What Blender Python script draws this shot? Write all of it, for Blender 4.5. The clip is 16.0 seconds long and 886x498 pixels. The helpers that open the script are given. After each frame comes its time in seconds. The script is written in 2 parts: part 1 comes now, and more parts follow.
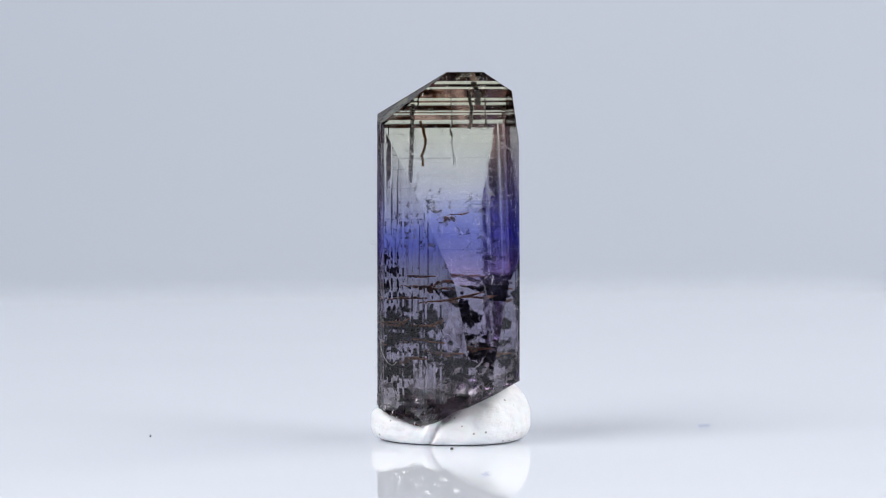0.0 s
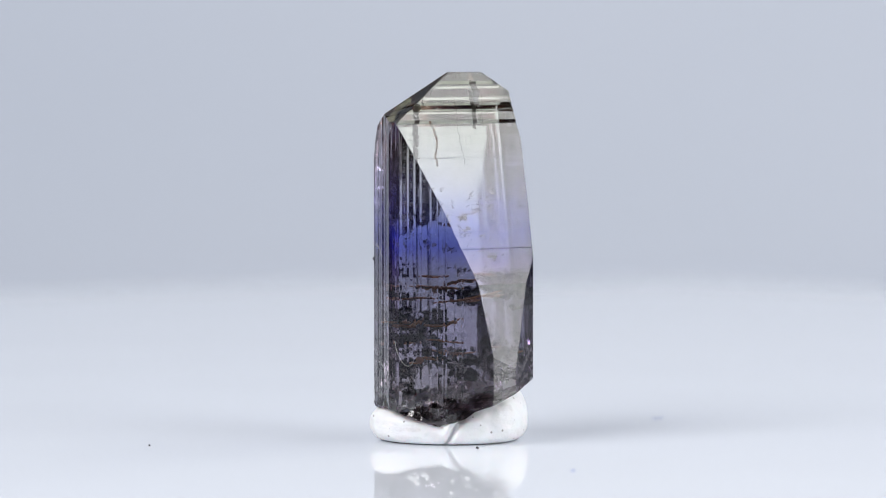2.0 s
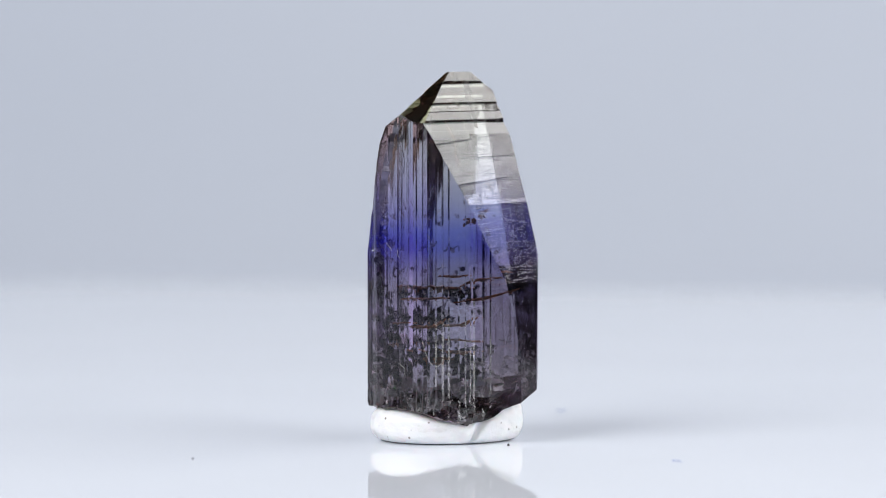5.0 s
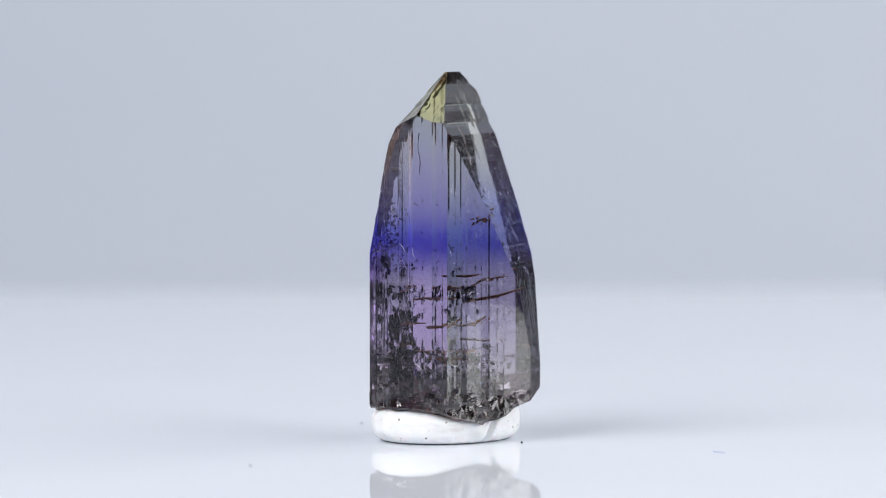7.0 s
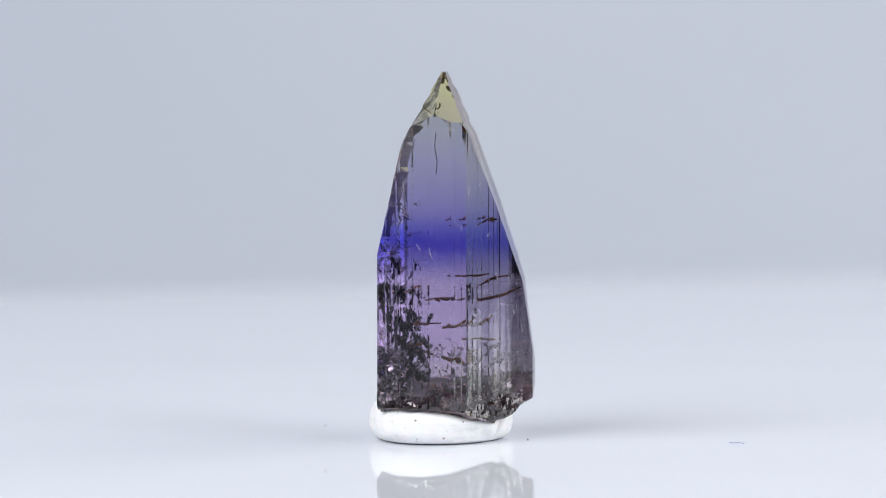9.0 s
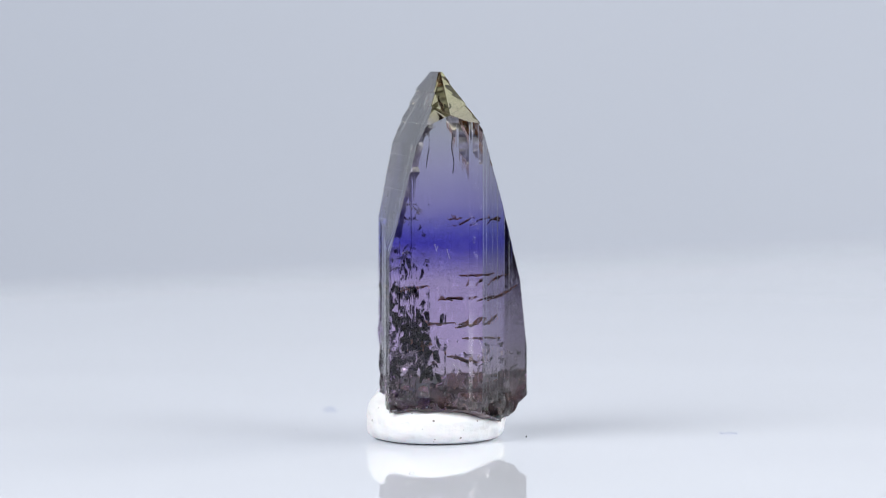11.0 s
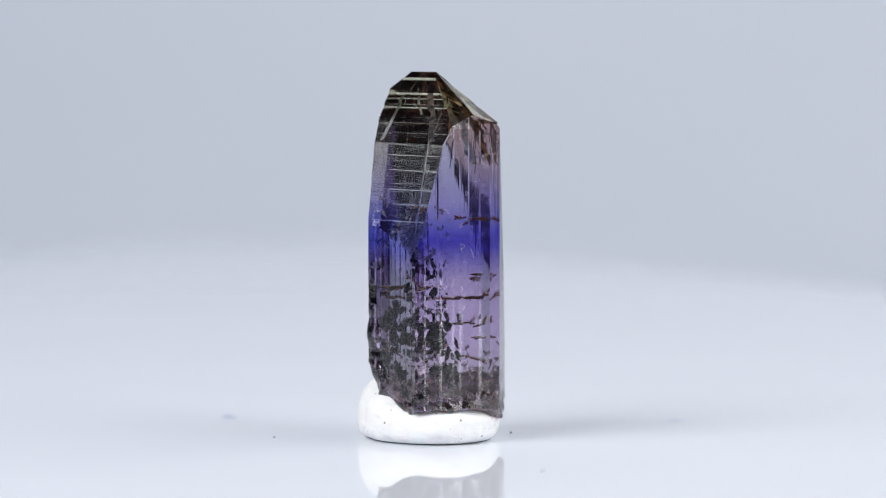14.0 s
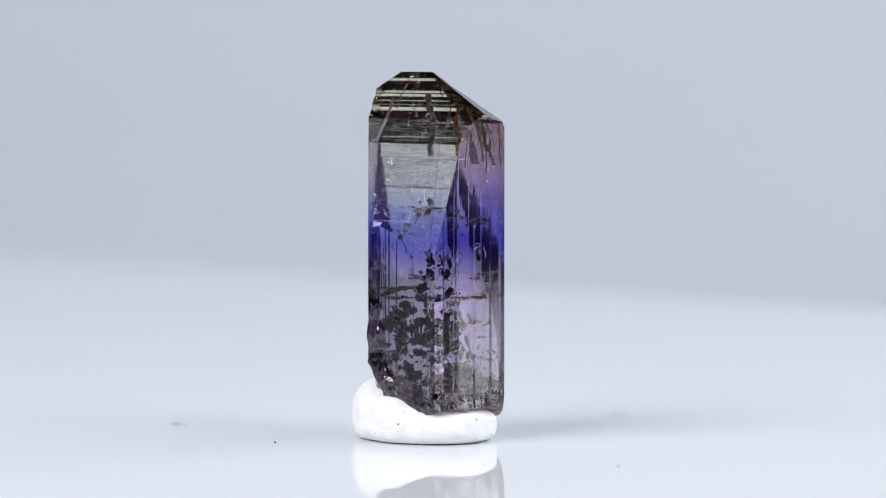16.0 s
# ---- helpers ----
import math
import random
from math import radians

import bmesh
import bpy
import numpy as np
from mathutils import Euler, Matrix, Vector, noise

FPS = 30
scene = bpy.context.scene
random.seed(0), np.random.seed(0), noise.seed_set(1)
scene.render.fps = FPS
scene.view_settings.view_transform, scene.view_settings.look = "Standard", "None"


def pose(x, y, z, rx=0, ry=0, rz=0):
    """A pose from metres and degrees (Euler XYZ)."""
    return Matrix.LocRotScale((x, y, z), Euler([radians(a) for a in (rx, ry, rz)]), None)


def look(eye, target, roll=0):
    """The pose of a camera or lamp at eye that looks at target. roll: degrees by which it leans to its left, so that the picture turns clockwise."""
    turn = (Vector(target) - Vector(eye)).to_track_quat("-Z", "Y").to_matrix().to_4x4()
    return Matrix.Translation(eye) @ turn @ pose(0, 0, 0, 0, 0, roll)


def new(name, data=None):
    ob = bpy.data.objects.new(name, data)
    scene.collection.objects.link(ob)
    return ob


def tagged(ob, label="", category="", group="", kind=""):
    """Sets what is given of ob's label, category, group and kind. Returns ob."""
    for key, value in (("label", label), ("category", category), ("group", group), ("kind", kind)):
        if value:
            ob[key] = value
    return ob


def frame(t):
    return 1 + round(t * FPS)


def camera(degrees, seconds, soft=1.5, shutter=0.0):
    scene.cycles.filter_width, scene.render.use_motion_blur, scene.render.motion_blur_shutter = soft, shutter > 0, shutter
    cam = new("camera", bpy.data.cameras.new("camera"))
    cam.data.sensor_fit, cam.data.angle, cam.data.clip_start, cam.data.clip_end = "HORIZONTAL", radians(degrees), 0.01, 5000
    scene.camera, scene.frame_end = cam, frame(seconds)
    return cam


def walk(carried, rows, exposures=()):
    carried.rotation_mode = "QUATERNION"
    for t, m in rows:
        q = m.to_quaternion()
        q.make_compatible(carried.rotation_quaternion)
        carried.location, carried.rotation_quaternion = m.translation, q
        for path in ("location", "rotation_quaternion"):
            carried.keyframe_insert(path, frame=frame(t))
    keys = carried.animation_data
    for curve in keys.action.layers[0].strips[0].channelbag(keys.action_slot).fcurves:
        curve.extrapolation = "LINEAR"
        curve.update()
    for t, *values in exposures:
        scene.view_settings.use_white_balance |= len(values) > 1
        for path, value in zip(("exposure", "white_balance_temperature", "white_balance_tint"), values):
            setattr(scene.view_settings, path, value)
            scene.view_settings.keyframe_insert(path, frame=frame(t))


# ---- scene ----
# One unit of the plan is 1/24 mm; the turning axis of the sheet stands at the origin.
U = 1 / 24000
TURN = 8.18          # degrees a second, anticlockwise from above
SPAN = 16.0
LOW = 4              # the sheet lies this far below the plan's zero

# ---- camera ----
cam = camera(14.0, SPAN, soft=1.0)
CAM_POSE = pose(12.9 * U, -6354 * U, 709.5 * U, 86.61, 0, 0)
walk(cam, [(0.0, CAM_POSE), (SPAN, CAM_POSE)])
cam.data.dof.use_dof = True
cam.data.dof.focus_distance = 6300 * U
cam.data.dof.aperture_fstop = 26

# ---- light ----
world = bpy.data.worlds.new("studio_dark")
scene.world = world
world.use_nodes = True
world.node_tree.nodes["Background"].inputs[0].default_value = (0.5, 0.53, 0.6, 1)
world.node_tree.nodes["Background"].inputs[1].default_value = 0.05


def area_lamp(name, eye, target, sx, sy, watts, colour):
    data = bpy.data.lights.new(name, "AREA")
    data.shape, data.size, data.size_y, data.energy, data.color = "RECTANGLE", sx, sy, watts, colour
    ob = new(name, data)
    ob.matrix_world = look(eye, target)
    return ob


area_lamp("softbox_east", (0.46, 0.17, 0.36), (0, 0.03, 0.0), 0.32, 0.32, 1.35, (1, 0.985, 0.97))
area_lamp("softbox_front_east", (0.50, -0.22, 0.30), (0, 0.03, 0.08), 0.40, 0.60, 3.4, (0.98, 0.99, 1))
area_lamp("softbox_west", (-0.42, -0.33, 0.43), (-0.06, 0.12, 0.03), 0.46, 0.46, 6.2, (0.985, 0.985, 1))
scene.view_settings.exposure = 0.05


# ---- materials ----
class Nodes:
    """Short writing for a node material."""

    def __init__(self, name):
        self.mat = bpy.data.materials.new(name)
        self.mat.use_nodes = True
        self.tree = self.mat.node_tree
        self.bsdf = self.tree.nodes["Principled BSDF"]

    def add(self, kind, **values):
        node = self.tree.nodes.new(kind)
        for key, value in values.items():
            node.inputs[key].default_value = value
        return node

    def link(self, a, b):
        self.tree.links.new(a, b)

    def put(self, **values):
        for key, value in values.items():
            self.bsdf.inputs[key.replace("_", " ")].default_value = value
        return self

    def coords(self, scale):
        co = self.add("ShaderNodeTexCoord")
        mp = self.add("ShaderNodeMapping")
        mp.inputs["Scale"].default_value = scale
        self.link(co.outputs["Object"], mp.inputs["Vector"])
        return mp.outputs["Vector"]

    def noise(self, scale, amount=1.0, detail=4.0, rough=0.55):
        n = self.add("ShaderNodeTexNoise", Scale=amount, Detail=detail, Roughness=rough)
        self.link(self.coords(scale), n.inputs["Vector"])
        return n.outputs["Fac"]

    def ramp(self, fac, stops):
        r = self.add("ShaderNodeValToRGB")
        el = r.color_ramp.elements
        while len(el) < len(stops):
            el.new(0.5)
        for e, (p, c) in zip(el, stops):
            e.position, e.color = p, (*c, 1) if len(c) == 3 else c
        self.link(fac, r.inputs["Fac"])
        return r.outputs["Color"]

    def bump(self, height, strength, distance, normal=None):
        b = self.add("ShaderNodeBump", Distance=distance)
        if isinstance(strength, float):
            b.inputs["Strength"].default_value = strength
        else:
            self.link(strength, b.inputs["Strength"])
        self.link(height, b.inputs["Height"])
        if normal:
            self.link(normal, b.inputs["Normal"])
        return b.outputs["Normal"]


def sheet_material():
    n = Nodes("white_acrylic")
    n.put(Roughness=0.03, IOR=1.49)
    n.link(n.ramp(n.noise((9, 9, 9)), [(0.3, (0.70, 0.735, 0.80)), (0.7, (0.73, 0.76, 0.82))]), n.bsdf.inputs["Base Color"])
    h = n.noise((11, 11, 11), detail=2)
    n.link(n.bump(h, 0.25, 0.0012), n.bsdf.inputs["Normal"])
    return n.mat


def paper_material():
    n = Nodes("blue_grey_backdrop_paper")
    n.put(Roughness=0.9)
    n.link(n.ramp(n.noise((2.5, 2.5, 2.5), detail=2), [(0.3, (0.465, 0.505, 0.585)), (0.7, (0.525, 0.56, 0.635))]), n.bsdf.inputs["Base Color"])
    n.link(n.bump(n.noise((900, 900, 900)), 0.1, 0.0005), n.bsdf.inputs["Normal"])
    return n.mat


def room_material():
    n = Nodes("warm_grey_studio_paint")
    n.put(Roughness=0.85)
    n.link(n.ramp(n.noise((3, 3, 3)), [(0.3, (0.12, 0.108, 0.10)), (0.7, (0.15, 0.134, 0.125))]), n.bsdf.inputs["Base Color"])
    return n.mat


def putty_material():
    n = Nodes("white_speckled_putty")
    n.put(Roughness=0.55, Subsurface_Weight=0.12, Subsurface_Scale=0.0006)
    spots = n.add("ShaderNodeTexVoronoi", Scale=1300.0)
    n.link(n.coords((1, 1, 1)), spots.inputs["Vector"])
    smear = n.ramp(n.noise((420, 420, 800), detail=5), [(0.30, (0.68, 0.69, 0.71)), (0.45, (0.76, 0.765, 0.785)), (0.60, (0.73, 0.735, 0.755)), (0.70, (0.61, 0.61, 0.62))])
    dots = n.ramp(spots.outputs["Distance"], [(0.0, (0.25, 0.22, 0.20)), (0.10, (0.38, 0.35, 0.33)), (0.15, (1, 1, 1))])
    pick = n.ramp(n.noise((500, 500, 500), detail=1), [(0.44, (1, 1, 1)), (0.48, (0, 0, 0))])
    mask = n.add("ShaderNodeMix")
    mask.data_type, mask.blend_type = "RGBA", "MIX"
    n.link(pick, mask.inputs[0])
    n.link(dots, mask.inputs[6])
    mask.inputs[7].default_value = (1, 1, 1, 1)
    mul = n.add("ShaderNodeMix")
    mul.data_type, mul.blend_type = "RGBA", "MULTIPLY"
    mul.inputs[0].default_value = 1
    n.link(smear, mul.inputs[6])
    n.link(mask.outputs[2], mul.inputs[7])
    n.link(mul.outputs[2], n.bsdf.inputs["Base Color"])
    b = n.bump(n.noise((600, 600, 900), detail=4), 0.5, 0.0004)
    n.link(n.bump(n.noise((3200, 3200, 3200)), 0.35, 0.0001, b), n.bsdf.inputs["Normal"])
    return n.mat


# colour one inner mirror reflection keeps, standing in for absorbed light, from foot to tip
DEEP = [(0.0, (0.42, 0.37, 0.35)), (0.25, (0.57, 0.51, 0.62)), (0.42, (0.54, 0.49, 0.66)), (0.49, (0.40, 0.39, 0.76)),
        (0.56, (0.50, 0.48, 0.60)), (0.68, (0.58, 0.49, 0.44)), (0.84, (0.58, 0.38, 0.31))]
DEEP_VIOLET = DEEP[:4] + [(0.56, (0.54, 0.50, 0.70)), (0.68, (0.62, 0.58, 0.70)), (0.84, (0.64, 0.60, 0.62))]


def glass(n, body, deep, normal):
    """Clear glass of index 1.67 whose total inner reflections are dimmed by the colour of the stone."""
    root = n.add("ShaderNodeGamma", Gamma=0.5)
    n.link(body, root.inputs["Color"])
    fres = n.add("ShaderNodeFresnel", IOR=1.67)
    keep = n.ramp(fres.outputs[0], [(0.55, (0, 0, 0)), (0.98, (1, 1, 1))])
    tint = n.add("ShaderNodeMix")
    tint.data_type = "RGBA"
    n.link(keep, tint.inputs[0])
    tint.inputs[6].default_value = (1, 1, 1, 1)
    n.link(deep, tint.inputs[7])
    refr = n.add("ShaderNodeBsdfRefraction", IOR=1.67, Roughness=0.0)
    gloss = n.add("ShaderNodeBsdfAnisotropic", Roughness=0.0)
    mix = n.add("ShaderNodeMixShader")
    n.link(root.outputs[0], refr.inputs["Color"])
    n.link(tint.outputs[2], gloss.inputs["Color"])
    for node in (fres, refr, gloss):
        n.link(normal, node.inputs["Normal"])
    n.link(fres.outputs[0], mix.inputs[0])
    n.link(refr.outputs[0], mix.inputs[1])
    n.link(gloss.outputs[0], mix.inputs[2])
    return mix.outputs[0]


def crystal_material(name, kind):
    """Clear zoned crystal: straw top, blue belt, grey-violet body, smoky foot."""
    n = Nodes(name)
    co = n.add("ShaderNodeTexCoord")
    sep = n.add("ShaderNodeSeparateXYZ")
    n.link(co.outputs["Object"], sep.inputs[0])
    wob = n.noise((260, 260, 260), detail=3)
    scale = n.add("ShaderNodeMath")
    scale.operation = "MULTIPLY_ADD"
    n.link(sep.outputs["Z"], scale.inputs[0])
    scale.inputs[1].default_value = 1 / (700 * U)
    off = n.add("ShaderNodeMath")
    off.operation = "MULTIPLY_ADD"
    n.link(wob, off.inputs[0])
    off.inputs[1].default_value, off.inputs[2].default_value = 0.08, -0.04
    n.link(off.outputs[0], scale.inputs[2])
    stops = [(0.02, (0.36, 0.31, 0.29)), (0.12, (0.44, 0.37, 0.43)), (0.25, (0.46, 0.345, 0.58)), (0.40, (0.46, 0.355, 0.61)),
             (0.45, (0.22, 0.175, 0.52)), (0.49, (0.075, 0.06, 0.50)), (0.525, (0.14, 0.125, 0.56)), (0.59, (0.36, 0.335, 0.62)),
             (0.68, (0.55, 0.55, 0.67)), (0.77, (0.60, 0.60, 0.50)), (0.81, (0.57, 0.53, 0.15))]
    # tints per kind imitate how one stone's colour and darkness change with view
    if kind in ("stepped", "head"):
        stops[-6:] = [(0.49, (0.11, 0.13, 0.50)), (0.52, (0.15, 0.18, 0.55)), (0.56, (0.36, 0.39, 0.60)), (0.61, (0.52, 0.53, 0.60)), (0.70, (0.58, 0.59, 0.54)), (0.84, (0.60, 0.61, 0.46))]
    elif kind == "greyed":
        # darker grey put into these faces stands in for the dim broadside view
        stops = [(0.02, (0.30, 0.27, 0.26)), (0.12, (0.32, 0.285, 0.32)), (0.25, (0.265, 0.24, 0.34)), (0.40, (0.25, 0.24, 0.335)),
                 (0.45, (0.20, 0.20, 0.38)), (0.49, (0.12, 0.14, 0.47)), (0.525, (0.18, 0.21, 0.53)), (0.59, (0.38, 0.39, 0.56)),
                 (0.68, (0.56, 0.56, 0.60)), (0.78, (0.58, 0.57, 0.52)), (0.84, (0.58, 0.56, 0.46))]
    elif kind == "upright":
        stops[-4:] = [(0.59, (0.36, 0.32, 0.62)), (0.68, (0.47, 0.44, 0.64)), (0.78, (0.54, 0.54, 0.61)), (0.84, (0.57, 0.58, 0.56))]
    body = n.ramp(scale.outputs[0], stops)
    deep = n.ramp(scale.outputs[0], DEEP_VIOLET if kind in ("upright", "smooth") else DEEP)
    pits = [(0.60, (0, 0, 0)), (0.64, (1, 1, 1))]
    ledges = [(0.30, (0, 0, 0)), (0.31, (0.15, 0.15, 0.15)), (0.40, (0.15, 0.15, 0.15)), (0.41, (0.4, 0.4, 0.4)), (0.47, (0.45, 0.45, 0.45)),
              (0.48, (0.2, 0.2, 0.2)), (0.53, (0.2, 0.2, 0.2)), (0.54, (0.6, 0.6, 0.6)), (0.62, (0.62, 0.62, 0.62)), (0.63, (1, 1, 1))]
    if kind in ("upright", "greyed"):
        rib = n.ramp(scale.outputs[0], [(0.10, (0.06, 0.06, 0.06)), (0.24, (0.25, 0.25, 0.25))])
        nrm = n.bump(n.ramp(n.noise((420, 420, 6), detail=3), ledges), rib, 0.00006)
        nrm = n.bump(n.noise((4500, 4500, 40), detail=4, rough=0.6), 0.09, 0.00005, nrm)
        nrm = n.bump(n.noise((420, 420, 420), detail=5, rough=0.6), 0.13, 0.0002, nrm)
        nrm = n.bump(n.ramp(n.noise((1500, 1500, 900), detail=5, rough=0.7), pits), 0.22, 0.00004, nrm)
    elif kind == "stepped":
        nrm = n.bump(n.ramp(n.noise((70, 70, 900), detail=5, rough=0.6), ledges), 0.75, 0.000015)
        nrm = n.bump(n.ramp(n.noise((450, 450, 2400), detail=3), ledges), 0.35, 0.00002, nrm)
        nrm = n.bump(n.noise((420, 420, 300), detail=4), 0.1, 0.00015, nrm)
        nrm = n.bump(n.ramp(n.noise((1700, 1700, 1100), detail=5, rough=0.7), pits), 0.3, 0.00004, nrm)
        nrm = n.bump(n.noise((700, 700, 9000), detail=3), 0.2, 0.000012, nrm)
    elif kind == "head":
        nrm = n.bump(n.noise((300, 300, 700), detail=3), 0.06, 0.0001)
        nrm = n.bump(n.ramp(n.noise((1900, 1900, 1500), detail=5, rough=0.7), pits), 0.16, 0.00003, nrm)
    else:
        nrm = n.bump(n.noise((500, 500, 500), detail=3), 0.15, 0.0001)
    n.link(glass(n, body, deep, nrm), n.tree.nodes["Material Output"].inputs["Surface"])
    n.tree.nodes.remove(n.bsdf)
    return n.mat


def foot_material():
    """The broken foot: rough smoky glass with crusts of rust-stained rock."""
    n = Nodes("rusty_broken_foot")
    n.put(Roughness=0.8, Specular_IOR_Level=0.25)
    stains = [(0.3, (0.05, 0.028, 0.024)), (0.48, (0.17, 0.125, 0.125)), (0.6, (0.26, 0.22, 0.23)), (0.72, (0.48, 0.44, 0.45))]
    n.link(n.ramp(n.noise((900, 900, 900), detail=5), stains), n.bsdf.inputs["Base Color"])
    rock = n.bump(n.noise((1500, 1500, 1500), detail=5), 0.8, 0.0003)
    n.link(rock, n.bsdf.inputs["Normal"])
    tone = n.ramp(n.noise((700, 700, 700)), [(0.3, (0.50, 0.42, 0.42)), (0.7, (0.62, 0.55, 0.60))])
    shards = n.bump(n.noise((600, 600, 600), detail=5, rough=0.6), 0.9, 0.0006)
    clear = glass(n, tone, tone, shards)
    crust = n.ramp(n.noise((520, 520, 520), detail=6, rough=0.65), [(0.50, (0, 0, 0)), (0.58, (1, 1, 1))])
    mix = n.add("ShaderNodeMixShader")
    n.link(crust, mix.inputs[0])
    n.link(clear, mix.inputs[1])
    n.link(n.bsdf.outputs[0], mix.inputs[2])
    n.link(mix.outputs[0], n.tree.nodes["Material Output"].inputs["Surface"])
    return n.mat


def plain(name, a, b, scale, rough, **more):
    n = Nodes(name)
    n.put(Roughness=rough, **more)
    n.link(n.ramp(n.noise((scale,) * 3), [(0.35, a), (0.65, b)]), n.bsdf.inputs["Base Color"])
    return n.mat


M_SHEET, M_PAPER, M_ROOM, M_PUTTY = sheet_material(), paper_material(), room_material(), putty_material()
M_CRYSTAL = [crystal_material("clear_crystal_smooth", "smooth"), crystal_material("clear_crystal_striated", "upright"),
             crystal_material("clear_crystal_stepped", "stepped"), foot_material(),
             crystal_material("clear_crystal_head", "head"), crystal_material("greyed_crystal_striated", "greyed")]
M_BLACK = plain("black_graphite", (0.008, 0.008, 0.014), (0.04, 0.04, 0.06), 900, 0.25)
M_RUST = plain("rust_brown_veil", (0.10, 0.04, 0.018), (0.34, 0.15, 0.06), 1500, 0.5)
M_CRACK = plain("silvery_crack", (0.5, 0.5, 0.52), (0.8, 0.8, 0.82), 3000, 0.25, Metallic=0.7)
M_DUST = plain("dark_dust", (0.03, 0.03, 0.035), (0.06, 0.05, 0.05), 4000, 0.8)
M_LINT = plain("blue_lint", (0.10, 0.16, 0.40), (0.25, 0.30, 0.5), 4000, 0.8)
M_HAIR = plain("pale_fibre", (0.35, 0.33, 0.33), (0.6, 0.6, 0.6), 4000, 0.6)


# ---- mesh helpers ----
def mesh_of(name, bm, materials):
    me = bpy.data.meshes.new(name)
    bm.to_mesh(me)
    bm.free()
    for m in materials if isinstance(materials, list) else [materials]:
        me.materials.append(m)
    return me


def part(name, bm, material, parent, label=""):
    ob = new(name, mesh_of(name, bm, material))
    ob.parent = parent
    return tagged(ob, label)


def box_mesh(x0, x1, y0, y1, z0, z1):
    bm = bmesh.new()
    bmesh.ops.create_cube(bm, size=1)
    for v in bm.verts:
        v.co = Vector(((x0 + x1) / 2 + v.co.x * (x1 - x0), (y0 + y1) / 2 + v.co.y * (y1 - y0), (z0 + z1) / 2 + v.co.z * (z1 - z0)))
    return bm


def curved_fibre(name, points, thick, material, label):
    """A round fibre through a few points of the plan."""
    bm = bmesh.new()
    pts = [Vector(p) * U for p in points]
    path = []
    for i in range(len(pts) - 1):
        a, b, c, d = pts[max(i - 1, 0)], pts[i], pts[i + 1], pts[min(i + 2, len(pts) - 1)]
        for k in range(6):
            t = k / 6
            path.append(0.5 * (2 * b + (c - a) * t + (2 * a - 5 * b + 4 * c - d) * t * t + (3 * b - a - 3 * c + d) * t ** 3))
    path.append(pts[-1])
    rings = []
    for i, p in enumerate(path):
        way = (path[min(i + 1, len(path) - 1)] - path[max(i - 1, 0)]).normalized()
        side = way.orthogonal().normalized()
        up = way.cross(side)
        rings.append([bm.verts.new(p + (side * math.cos(a) + up * math.sin(a)) * thick * U) for a in (0, 1.26, 2.51, 3.77, 5.03)])
    for r0, r1 in zip(rings, rings[1:]):
        for k in range(5):
            bm.faces.new((r0[k], r0[(k + 1) % 5], r1[(k + 1) % 5], r1[k]))
    bm.faces.new(rings[0])
    bm.faces.new(rings[-1])
    bmesh.ops.recalc_face_normals(bm, faces=bm.faces)
    ob = new(name, mesh_of(name, bm, material))
    return tagged(ob, label, "fibre", "stray fibres")


# ---- studio: room, backdrop, turning sheet ----
def build_room():
    """A dark studio that closes the place on every side."""
    r, t = 1.6, 0.08
    for name, d in (("wall_north", (-r, r, r, r + t, -0.8, 1.6)), ("wall_south", (-r, r, -r - t, -r, -0.8, 1.6)),
                    ("wall_east", (r, r + t, -r, r, -0.8, 1.6)), ("wall_west", (-r - t, -r, -r, r, -0.8, 1.6)),
                    ("floor", (-r, r, -r, r, -0.88, -0.8)), ("ceiling", (-r, r, -r, r, 1.6, 1.68))):
        ob = new(name, mesh_of(name, box_mesh(*d), M_ROOM))
        tagged(ob, "plain dim warm grey studio surface", name.split("_")[0], kind="structure")


def build_backdrop():
    """Paper sweep: flat under the sheet, curving up behind it."""
    bm = bmesh.new()
    prof = [(-0.30, -0.03 - LOW * U), (0.30, -0.03 - LOW * U)]
    for i in range(1, 25):
        a = radians(90) * i / 24
        prof.append((0.30 + 0.25 * math.sin(a), -0.03 + 0.25 * (1 - math.cos(a))))
    prof.append((0.55, 1.0))
    prof[-1:] = [(0.55, 0.22 + 0.03 * k) for k in range(1, 27)]
    full = prof + [(y + 0.002, z - 0.002) for y, z in reversed(prof)]
    rings = []
    for k in range(61):
        x = 0.36 * (k / 30 - 1)
        row = []
        for y, z in full:
            wave = 0.006 * noise.noise(Vector((x * 7 + z * 5, 3.0, z * 4 - x * 2))) * min(1, max(0, z * 6))
            row.append(bm.verts.new((x, y + wave, z)))
        rings.append(row)
    n = len(full)
    for r0, r1 in zip(rings, rings[1:]):
        for i in range(n):
            bm.faces.new((r0[i], r0[(i + 1) % n], r1[(i + 1) % n], r1[i]))
    bm.faces.new(rings[0])
    bm.faces.new(rings[-1][::-1])
    bmesh.ops.recalc_face_normals(bm, faces=bm.faces)
    for f in bm.faces:
        f.smooth = True
    ob = new("backdrop", mesh_of("backdrop", bm, M_PAPER))
    tagged(ob, "pale blue-grey seamless paper sweep behind the crystal", "backdrop", kind="structure")


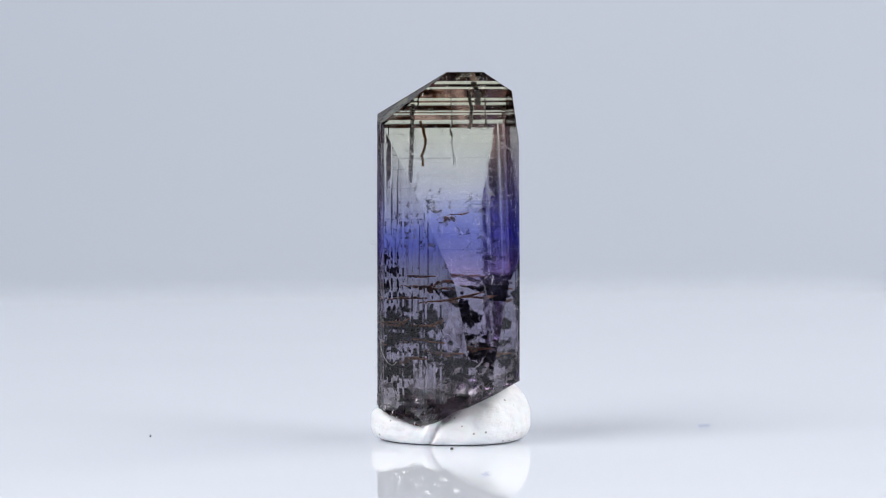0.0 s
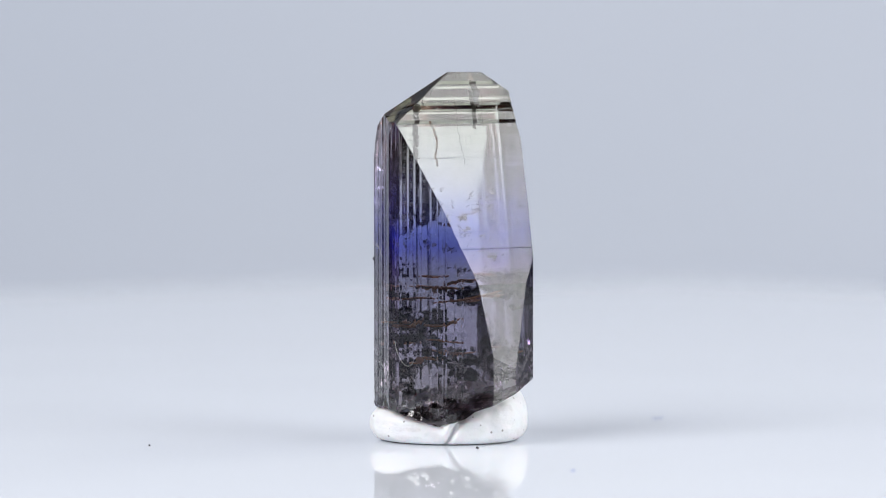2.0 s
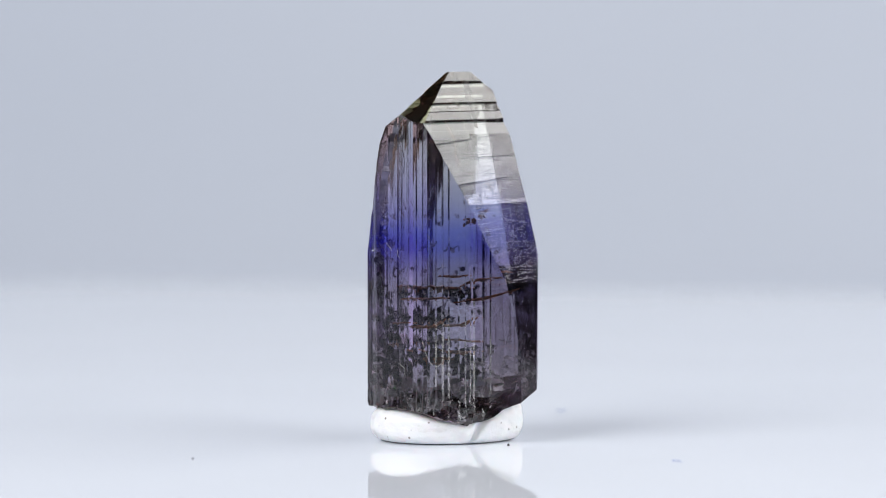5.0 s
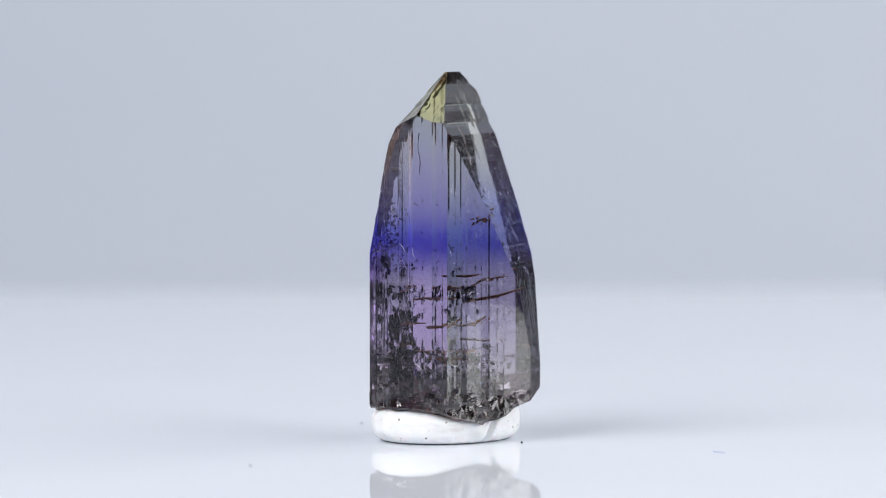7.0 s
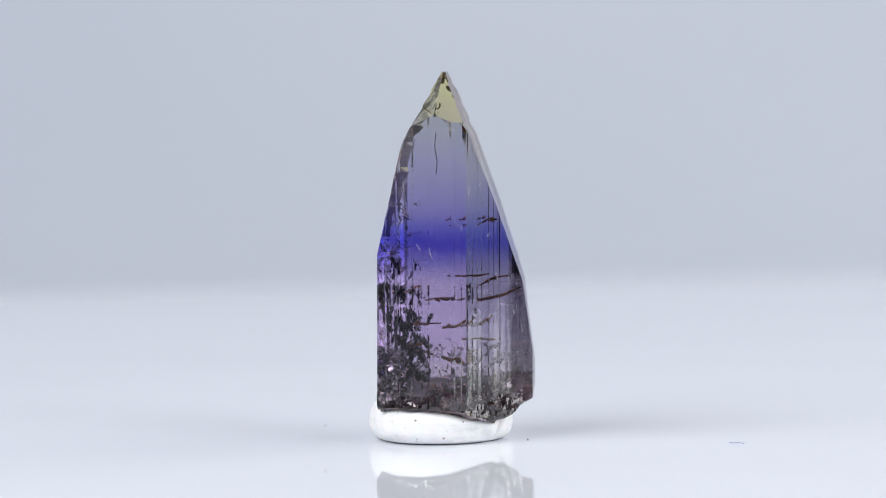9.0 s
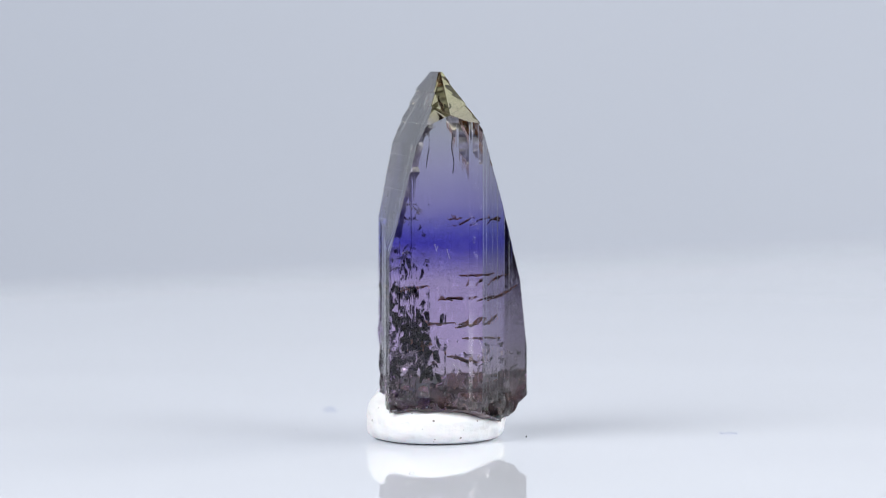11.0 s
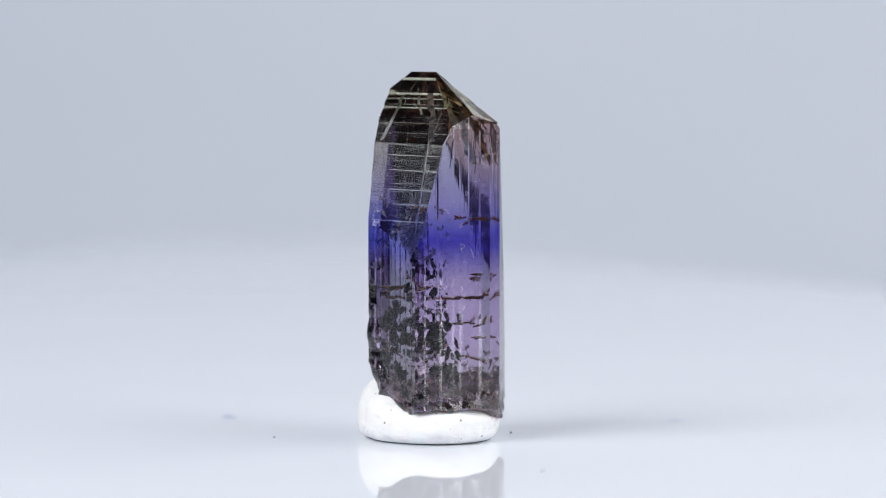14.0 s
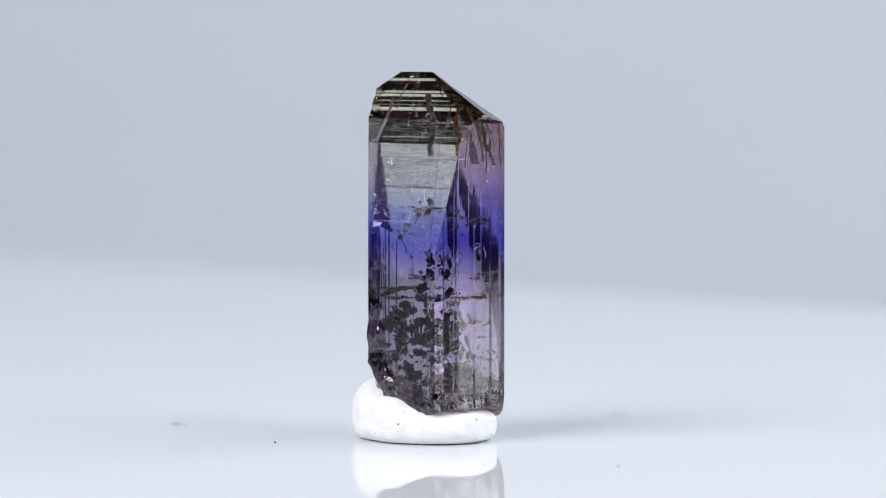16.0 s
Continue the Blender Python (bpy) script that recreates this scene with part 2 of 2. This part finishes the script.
def build_sheet():
    # direction and distance of the four straight edges from the turning axis
    edges = ((-83.6, 3000), (36.4, 3800), (102.3, 3825), (190.0, 3300))
    bm = bmesh.new()
    ring = []
    for (a, p), (b, q) in zip(edges, edges[1:] + edges[:1]):
        a, b = radians(a), radians(b)
        k = math.sin(b - a)
        ring.append(bm.verts.new(((p * math.sin(b) - q * math.sin(a)) / k * U, (q * math.cos(a) - p * math.cos(b)) / k * U, -LOW * U)))
    low = [bm.verts.new((v.co.x, v.co.y, -LOW * U - 0.004)) for v in ring]
    bm.faces.new(ring)
    bm.faces.new(low[::-1])
    for i in range(4):
        bm.faces.new((ring[i], low[i], low[(i + 1) % 4], ring[(i + 1) % 4]))
    bmesh.ops.recalc_face_normals(bm, faces=bm.faces)
    bmesh.ops.bevel(bm, geom=[e for e in bm.edges if abs(e.verts[0].co.z - e.verts[1].co.z) > 0.001], offset=0.02, segments=6, affect="EDGES")
    bmesh.ops.bevel(bm, geom=[e for e in bm.edges if e.calc_face_angle(0) > 1.0], offset=0.0008, segments=2, affect="EDGES")
    ob = new("display_sheet", mesh_of("display_sheet", bm, M_SHEET))
    tagged(ob, "glossy white four-sided acrylic plate turning slowly", "display stand")
    bm = bmesh.new()
    bmesh.ops.create_cone(bm, cap_ends=True, segments=64, radius1=0.06, radius2=0.06, depth=0.0255)
    for v in bm.verts:
        v.co.z += -0.0168 - LOW * U
    part("turntable_base", bm, M_SHEET, ob)
    return ob


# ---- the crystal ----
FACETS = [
    # horizontal normal x, y, rise z, distance, finish (0 smooth, 1 violet striated, 2 stepped, 3 broken, 4 head, 5
    # striated, darkened grey for the broadside view)
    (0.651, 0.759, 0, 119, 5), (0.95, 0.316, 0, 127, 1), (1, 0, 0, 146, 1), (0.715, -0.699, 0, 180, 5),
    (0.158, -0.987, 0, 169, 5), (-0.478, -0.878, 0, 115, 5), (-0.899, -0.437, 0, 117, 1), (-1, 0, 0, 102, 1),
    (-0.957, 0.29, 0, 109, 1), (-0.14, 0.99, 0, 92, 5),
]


def slope_facets():
    """The roof-shaped head and the broken foot, as normal and a point on each face."""
    out = []
    f, b = Vector((0.225, -0.974, 0)), Vector((-0.225, 0.974, 0))
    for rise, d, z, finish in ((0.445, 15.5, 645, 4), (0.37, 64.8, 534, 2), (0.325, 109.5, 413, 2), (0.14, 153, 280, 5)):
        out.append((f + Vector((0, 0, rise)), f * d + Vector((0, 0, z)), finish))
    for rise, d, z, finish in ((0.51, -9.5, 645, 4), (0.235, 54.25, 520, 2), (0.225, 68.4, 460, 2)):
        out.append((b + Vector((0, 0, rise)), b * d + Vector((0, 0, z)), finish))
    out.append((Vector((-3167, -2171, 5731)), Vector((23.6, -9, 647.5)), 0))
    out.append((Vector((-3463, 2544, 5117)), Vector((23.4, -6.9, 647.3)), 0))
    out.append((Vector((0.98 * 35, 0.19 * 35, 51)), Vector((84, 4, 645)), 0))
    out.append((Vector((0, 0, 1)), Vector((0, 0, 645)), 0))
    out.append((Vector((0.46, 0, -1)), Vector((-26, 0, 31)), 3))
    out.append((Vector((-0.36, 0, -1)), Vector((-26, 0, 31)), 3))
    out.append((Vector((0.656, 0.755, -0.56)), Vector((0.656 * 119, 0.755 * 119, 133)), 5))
    return out


def cut_steps(bm, way, levels, slope):
    """Upright risers across an inclined face, so that it climbs in terraces."""
    bm.normal_update()
    for z, tall in levels:
        for level in (z, z - tall):
            faces = [p for p in bm.faces if p.material_index in (2, 4) and p.normal.dot(way) > 0.3]
            geom = list({g for p in faces for g in (*p.verts, *p.edges, p)})
            bmesh.ops.bisect_plane(bm, geom=geom, plane_co=(0, 0, level), plane_no=(0, 0, 1), dist=1e-4)
    bm.normal_update()
    rng = random.Random(len(levels))
    foot = {round(z - tall, 2): tall for z, tall in levels}
    hit = [v for v in bm.verts if round(v.co.z, 2) in foot and any(p.material_index in (2, 4) and p.normal.dot(way) > 0.3 for p in v.link_faces)]
    for v in hit:
        if v.co.z > 525 or rng.random() < 0.55:
            v.co -= way * slope * foot[round(v.co.z, 2)] * (1.02 if v.co.z > 525 else rng.uniform(0.4, 1.0))


def cut_ribs(bm, way, dist, first, last, count, rng):
    """Upright growth ribs on a prism face: narrow shoulders with shallow flats between."""
    side = Vector((-way.y, way.x, 0))
    marks = {}
    for i in range(count):
        at = first + (last - first) * (i + rng.uniform(0.1, 0.9)) / count
        wide = rng.uniform(1.5, 4.5)
        marks[round(at + wide, 2)] = rng.uniform(0.3, 1.2)
        for level in (at, at + wide):
            level = round(level, 2)
            faces = [p for p in bm.faces if p.material_index in (1, 5) and p.normal.dot(way) > 0.985]
            geom = list({g for p in faces for g in (*p.verts, *p.edges, p)})
            bmesh.ops.bisect_plane(bm, geom=geom, plane_co=side * level, plane_no=side, dist=1e-4)
    bm.normal_update()
    for v in bm.verts:
        key = round(v.co.dot(side), 2)
        if key in marks and abs(v.co.dot(way) - dist) < 0.05:
            v.co -= way * marks[key]


def roughen_foot(bm):
    """Chips and hollows where the foot broke from its rock."""
    top = 320
    for axis, start, stop, step in ((2, top, 20, -8), (0, -108, 150, 8), (1, -172, 108, 8)):
        level = start
        while (level - stop) * step < 0:
            faces = [p for p in bm.faces if axis == 2 or max(v.co.z for v in p.verts) < top + 0.1]
            geom = list({g for p in faces for g in (*p.verts, *p.edges, p)})
            way = Vector((0, 0, 0))
            way[axis] = 1
            bmesh.ops.bisect_plane(bm, geom=geom, plane_co=way * level, plane_no=way, dist=1e-3)
            level += step
    bmesh.ops.triangulate(bm, faces=[p for p in bm.faces if len(p.verts) > 4])
    for v in bm.verts:
        ridge = 88 + 26 * noise.noise(Vector((v.co.x * 0.02, v.co.y * 0.02, 4)))
        flat = Vector((v.co.x, v.co.y, 0)).normalized()
        ridge += 205 * max(0, flat.dot((0.55, 0.835, 0))) ** 10
        if v.co.z < ridge:
            w = min(1, (ridge - v.co.z) / 45) * (1 if v.co.z < 105 else 0.55)
            for freq, size in ((0.03, 7), (0.10, 2.6)):
                q = v.co * freq
                v.co += Vector((noise.noise(q), noise.noise(q + Vector((9, 0, 0))), noise.noise(q + Vector((0, 9, 0))))) * size * w


def flake_mesh(rng, rx, ry, thick, ragged):
    """A thin ragged plate lying flat, bent a little."""
    bm = bmesh.new()
    n = 26
    a0, bend = rng.uniform(0, 9), rng.uniform(-9, 9)
    top, low = [], []
    for i in range(n):
        a = 2 * math.pi * i / n
        r = 1 - ragged * (0.5 + noise.noise(Vector((math.cos(a) * 2.5 + a0, math.sin(a) * 2.5, a0))))
        x, y = rx * r * math.cos(a), ry * r * math.sin(a)
        z = bend * (x / rx) ** 2 + 5 * noise.noise(Vector((x * 0.03, y * 0.03, a0)))
        top.append(bm.verts.new((x * U, y * U, (z + thick) * U)))
        low.append(bm.verts.new((x * U, y * U, (z - thick) * U)))
    ct, cl = bm.verts.new((0, 0, thick * U)), bm.verts.new((0, 0, -thick * U))
    for i in range(n):
        k = (i + 1) % n
        bm.faces.new((ct, top[i], top[k]))
        bm.faces.new((cl, low[k], low[i]))
        bm.faces.new((top[i], low[i], low[k], top[k]))
    return bm


def grain_mesh(rng, r):
    """A blunt dark tabular grain."""
    bm = bmesh.new()
    bmesh.ops.create_icosphere(bm, subdivisions=2, radius=1)
    seed = Vector((r * 3.1, r * 1.7, r))
    wide, tall = rng.uniform(0.6, 1.6), rng.uniform(0.5, 1.3)
    for v in bm.verts:
        k = 1 + 0.7 * noise.noise(v.co * 1.9 + seed) + 0.5 * noise.noise(v.co * 4 + seed)
        v.co = Vector((v.co.x * r * wide * k, v.co.y * r * 0.32 * k, v.co.z * r * 0.75 * tall * k)) * U
    return bm


def inside(x, y, z, gap):
    """Whether a point of the plan lies within the crystal, at least gap below each face."""
    p = Vector((x, y, z))
    if any(Vector((a, b, 0)).normalized().dot(p) > d - gap for a, b, c, d, k in FACETS):
        return False
    return all((p - pt).dot(nrm.normalized()) < -gap for nrm, pt, k in slope_facets())


def face_depth(side, z):
    """Distance of the stepped front or back face from the axis at a height."""
    if side == "front":
        return 15.5 + 0.445 * (645 - z) if z > 534 else 64.8 + 0.37 * (534 - z) if z > 413 else 109.5 + 0.325 * (413 - z)
    return -9.5 + 0.51 * (645 - z) if z > 520 else 54.25 + 0.235 * (520 - z) if z > 460 else 68.4 + 0.225 * (460 - z)


def crack_mesh(side, pts, deep, lean):
    """A thin wavy sheet that runs down just under a face and reaches into the stone."""
    way = Vector((0.225, -0.974, 0)) if side == "front" else Vector((-0.225, 0.974, 0))
    bm = bmesh.new()
    rows = []
    for (x0, z0), (x1, z1) in zip(pts, pts[1:]):
        for k in range(8):
            t = k / 8
            x, z = x0 + (x1 - x0) * t, z0 + (z1 - z0) * t
            x += 3 * noise.noise(Vector((z * 0.08, x0, 2)))
            y = (face_depth(side, z) - 7 - way.x * x) / way.y
            outer = Vector((x, y, z))
            reach = deep * (0.75 + 0.5 * noise.noise(Vector((z * 0.05, 7, x0))))
            inner = outer - way * reach + Vector((lean + 3 * noise.noise(Vector((z * 0.11, 1, x0))), 0, 0))
            rows.append([bm.verts.new((p + Vector((w, 0, 0))) * U) for p, w in ((outer, -0.3), (inner, -0.3), (inner, 0.3), (outer, 0.3))])
    for r0, r1 in zip(rows, rows[1:]):
        for k in range(4):
            bm.faces.new((r0[k], r0[(k + 1) % 4], r1[(k + 1) % 4], r1[k]))
    bm.faces.new(rows[0])
    bm.faces.new(rows[-1])
    bmesh.ops.recalc_face_normals(bm, faces=bm.faces)
    return bm


def fill_crystal(crystal):
    """Graphite grains, rusty veils and bright healed cracks within the crystal."""
    rng = random.Random(21)
    clusters = [(rng.uniform(-85, 120), rng.gauss(42, 12), 85 + 220 * rng.random() ** 1.1) for k in range(26)] + [(-62, 22, 290), (-58, 20, 250), (-60, 15, 215), (-60, 20, 130)]
    made = 0
    while made < 220:
        cx, cy, cz = rng.choice(clusters)
        x, y, z = rng.gauss(cx, 19), rng.gauss(cy, 13), min(rng.gauss(cz, 15), 318)
        r = rng.choice((2, 3, 4, 5, 6, 8, 11, 14)) * rng.uniform(0.8, 1.2)
        if not inside(x, y, z, r * 0.6 + 3):
            continue
        ob = part("graphite_grain", grain_mesh(rng, r), M_BLACK, crystal, "black graphite inclusion")
        ob.matrix_basis = pose(x * U, y * U, z * U, rng.uniform(-25, 25), rng.uniform(-30, 30), rng.gauss(6, 14))
        made += 1
    for x, y, z, rx, ry, turn in ((-40, -20, 251, 44, 26, 20), (30, -80, 250, 60, 16, -25), (60, -30, 246, 48, 20, 10), (-55, 0, 206, 38, 26, 40), (-60, -50, 203, 30, 14, -30),
                                  (5, -50, 204, 36, 12, -20), (-40, 20, 168, 44, 22, 0), (10, -70, 176, 44, 14, -25), (-30, -40, 146, 40, 22, 30), (20, -60, 386, 34, 10, 80),
                                  (55, 10, 150, 44, 20, -10), (-10, -58, 290, 36, 10, -30), (40, -70, 283, 40, 12, -20), (30, 30, 265, 50, 18, 12), (35, -40, 388, 22, 12, 30)):
        ob = part("brown_veil", flake_mesh(rng, rx, ry, 1.0, 0.9), M_RUST, crystal, "thin rusty brown healed crack")
        ob.matrix_basis = pose(x * U, y * U, z * U, rng.uniform(-16, 10), rng.uniform(-10, 10), turn)
    for side, material, deep, lean, pts in (
            ("front", M_CRACK, 24, 5, [(25, 600), (27, 570), (24, 540), (29, 505), (31, 480)]),
            ("front", M_RUST, 9, 5, [(-28, 560), (-24, 540), (-19, 520), (-27, 500), (-22, 478)]),
            ("front", M_CRACK, 16, -4, [(62, 610), (66, 570), (60, 540)]),
            ("back", M_CRACK, 20, 5, [(-48, 590), (-52, 550), (-58, 480), (-66, 410), (-71, 350)]),
            ("back", M_CRACK, 14, -4, [(84, 600), (82, 560), (86, 515)]),
            ("back", M_CRACK, 18, 9, [(60, 628), (66, 600), (62, 574)])):
        tone = "fine silvery crack" if material is M_CRACK else "olive brown crack"
        part("inner_crack", crack_mesh(side, pts, deep, lean), material, crystal, tone + " running down inside the stepped face")
    for line, thick in (([(-30, -8, 600), (-34, -9, 590), (-36, -6, 580)], 1.2), ([(-50, -20, 582), (-56, -22, 575), (-60, -18, 568)], 1.4), ([(-10, -5, 612), (-16, -3, 604), (-18, -4, 598)], 1.0),
                        ([(-45, 5, 586), (-50, 8, 578), (-52, 6, 570)], 1.0), ([(-97, -30, 540), (-98, -28, 515), (-97, -32, 492), (-96, -30, 470)], 0.8), ([(-90, 10, 530), (-92, 14, 500), (-90, 16, 480)], 0.7)):
        ob = curved_fibre("dark_streak", line, thick, M_BLACK, "")
        ob.parent = crystal
        tagged(ob, "dark thread-like inclusion in the tip")
        del ob["category"], ob["group"]
    made = 0
    while made < 160:
        x, y, z = rng.uniform(-90, 130), rng.uniform(-120, 80), rng.uniform(50, 170)
        if made > 110:
            x, y, z = rng.uniform(-90, 90), rng.uniform(15, 85), rng.uniform(280, 420)
        if not inside(x, y, z, 9) or inside(x, y, z, 40):
            continue
        ob = part("bright_crack", flake_mesh(rng, rng.uniform(4, 18), rng.uniform(3, 9), 0.3, 0.9), M_CRACK, crystal, "silvery internal crack")
        ob.matrix_basis = pose(x * U, y * U, z * U, rng.uniform(40, 140), rng.uniform(-50, 50), rng.uniform(0, 360))
        made += 1


def build_crystal():
    crystal = new("tanzanite_crystal")
    tagged(crystal, "upright translucent violet-blue crystal with straw tip on white putty", "crystal")
    bm = box_mesh(-260, 260, -260, 260, 0, 700)
    cuts = [(Vector((x, y, z)), Vector((x, y, 0)).normalized() * d, k) for x, y, z, d, k in FACETS] + slope_facets()
    for nrm, pt, finish in cuts:
        nrm = nrm.normalized()
        res = bmesh.ops.bisect_plane(bm, geom=bm.verts[:] + bm.edges[:] + bm.faces[:], plane_co=pt, plane_no=nrm, clear_outer=True, dist=1e-4)
        edges = [e for e in res["geom_cut"] if isinstance(e, bmesh.types.BMEdge)]
        if edges:
            made = bmesh.ops.holes_fill(bm, edges=edges)
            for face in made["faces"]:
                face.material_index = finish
    bmesh.ops.recalc_face_normals(bm, faces=bm.faces)
    f, b = Vector((0.225, -0.974, 0)), Vector((-0.225, 0.974, 0))
    rng = random.Random(7)
    front = [(629, 5), (592, 5), (577, 1.5), (562, 7)] + [(round(500 - 38 * i + rng.uniform(-8, 8), 2), round(rng.uniform(1, 3), 2)) for i in range(5)]
    back = [(612, 4), (588, 5), (556, 3)] + [(round(505 - 30 * i + rng.uniform(-6, 6), 2), round(rng.uniform(1, 3), 2)) for i in range(5)]
    for nx, ny, d, first, last, n in ((-0.478, -0.878, 115, -100, 75, 15), (-0.899, -0.437, 117, -40, 30, 5), (-1, 0, 102, -40, 40, 5), (-0.957, 0.29, 109, -40, 40, 6),
                                      (-0.14, 0.99, 92, -90, 80, 9), (0.651, 0.759, 119, -40, 40, 4), (0.715, -0.699, 177, -30, 30, 4)):
        cut_ribs(bm, Vector((nx, ny, 0)).normalized(), d, first, last, n, rng)
    cut_steps(bm, f, front, 0.44)
    cut_steps(bm, b, back, 0.51)
    bmesh.ops.triangulate(bm, faces=[p for p in bm.faces if len(p.verts) > 4])
    roughen_foot(bm)
    bm.normal_update()
    edges = [e for e in bm.edges if len(e.link_faces) == 2 and e.calc_face_angle(0) > 0.3 and e.calc_length() > 12 and min(v.co.z for v in e.verts) > 322]
    bmesh.ops.bevel(bm, geom=edges, offset=1.0, segments=1, affect="EDGES", material=-1, clamp_overlap=True)
    for v in bm.verts:
        v.co *= U
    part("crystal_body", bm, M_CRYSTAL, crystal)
    fill_crystal(crystal)
    return crystal


# ---- putty ----
def rim_height(deg):
    """Height of the putty's rim round the crystal: a saddle under the tip, a hump on the far side."""
    marks = ((-180, 64), (-160, 62), (-121, 31), (-100, 46), (-74, 74), (-40, 98), (0, 111), (50, 114), (90, 92), (139, 70), (180, 64))
    deg = (deg + 180) % 360 - 180
    for (a, h), (b, k) in zip(marks, marks[1:]):
        if a <= deg <= b:
            t = (deg - a) / (b - a)
            return h + (k - h) * t * t * (3 - 2 * t)


def rim_reach(deg):
    """How far the putty reaches from its middle, round the crystal."""
    marks = ((-180, 141), (-150, 130), (-127, 119), (-102, 119), (-74, 124), (-57, 131), (-20, 134), (0, 139), (53, 134), (78, 124), (123, 128), (160, 141), (180, 141))
    return np.interp((deg + 180) % 360 - 180, [m[0] for m in marks], [m[1] for m in marks])


def build_putty():
    bm = bmesh.new()
    na, nv = 160, 70
    rows = []
    for j in range(nv + 1):
        s = -1 + 2 * j / nv
        ring = []
        for i in range(na):
            a = 2 * math.pi * i / na
            c, d = math.cos(a), math.sin(a)
            r = rim_reach(math.degrees(a))
            high = rim_height(math.degrees(a)) - 34
            ang = s * math.pi / 2
            rad = r * abs(math.cos(ang)) ** (0.55 if s > 0 else 0.12)
            z = math.copysign(abs(math.sin(ang)) ** 0.9, ang)
            zz = 34 + (z * high if z > 0 else z * 34) if high > 6 else 26 + 26 * z + max(z, 0) * (high - 2)
            lump = noise.noise(Vector((c * 2.2, d * 2.2, s * 1.5))) * 4 + noise.noise(Vector((c * 7, d * 7, s * 2.2))) * 2.6 + noise.noise(Vector((c * 16, d * 16, s * 4))) * 1.0
            crease = 17 * math.exp(-((math.atan2(math.sin(a + 1.77 - 0.25 * s), math.cos(a + 1.77 - 0.25 * s)) / 0.055) ** 2)) * (1 if abs(s) < 0.9 else 0)
            rad += (lump - crease) * abs(math.cos(ang))
            px, py = 27 + c * rad, -3 + d * rad
            if s > 0:
                deep = max(Vector((e, f, 0)).normalized().dot((px, py, 0)) - g for e, f, h, g, k in FACETS)
                bed = max(31 + 0.46 * (px + 26), 31 - 0.36 * (px + 26)) - 3
                zz = min(zz, bed + max(0, deep + 24) * 3)
            ring.append(bm.verts.new((px * U, py * U, (max(zz, 0) if zz > 34 else 34 - (34 - max(zz, 0)) * (34 + LOW) / 34) * U)))
        rows.append(ring)
    for j in range(nv):
        for i in range(na):
            bm.faces.new((rows[j][i], rows[j][(i + 1) % na], rows[j + 1][(i + 1) % na], rows[j + 1][i]))
    bmesh.ops.remove_doubles(bm, verts=bm.verts, dist=1e-7)
    bmesh.ops.recalc_face_normals(bm, faces=bm.faces)
    for f in bm.faces:
        f.smooth = True
    ob = new("putty_lump", mesh_of("putty_lump", bm, M_PUTTY))
    return tagged(ob, "white speckled putty lump pressed under the crystal", "putty")


build_room()
build_backdrop()
SHEET = build_sheet()
CRYSTAL = build_crystal()
PUTTY = build_putty()


def dust_speck(x, y, r):
    rng = random.Random(int(x * 7 + y))
    ob = new("dust_speck", mesh_of("dust_speck", grain_mesh(rng, r), M_DUST))
    tagged(ob, "tiny dark dust speck on the white sheet", "dust", "dust on the sheet")
    return ob, Matrix.Translation((x * U, y * U, (r * 0.55 - LOW) * U))


def litter():
    out = [dust_speck(*d) for d in ((139, 252, 2.4), (-508, 38, 2.6), (28, -161, 2.6))]
    for pts in ([(478, 190, 1.5), (486, 202, 1.5), (494, 196, 4), (500, 208, 1.5), (488, 214, 1.5), (480, 204, 3)],
                [(76, -540, 1.5), (84, -527, 2), (80, -515, 1.5), (90, -510, 1.5)]):
        out.append((curved_fibre("blue_lint", pts, 0.45, M_LINT, "tiny curled blue lint fibre on the white sheet"), Matrix.Translation((0, 0, -LOW * U))))
    for pts in ([(-103, 0, 338), (-111, -4, 342), (-115, -2, 346), (-111, 2, 348), (-107, 0, 342), (-104, -3, 334)],
                [(-104, -20, 340), (-107, -22, 330), (-104, -25, 322)],
                [(-96, -76, 180), (-94, -82, 160), (-84, -86, 140), (-74, -91, 136), (-68, -94, 142)],
                [(147, -50, 228), (150, -48, 222), (152, -50, 214)],
                [(-28, 94, 170), (-22, 99, 162), (-16, 97, 150)],
                [(-112, -30, 140), (-106, -40, 130), (-104, -36, 118)]):
        out.append((curved_fibre("pale_hair", pts, 0.22, M_HAIR, "fine pale fibre clinging to the crystal"), Matrix()))
    return out


TURNING = [(SHEET, Matrix()), (CRYSTAL, Matrix()), (PUTTY, Matrix())] + litter()


def motions():
    """Everything that stands on the sheet turns with it about the upright axis."""
    for ob, rest in TURNING:
        walk(ob, [(float(t), pose(0, 0, 0, 0, 0, TURN * t) @ rest) for t in range(0, 17)])


motions()
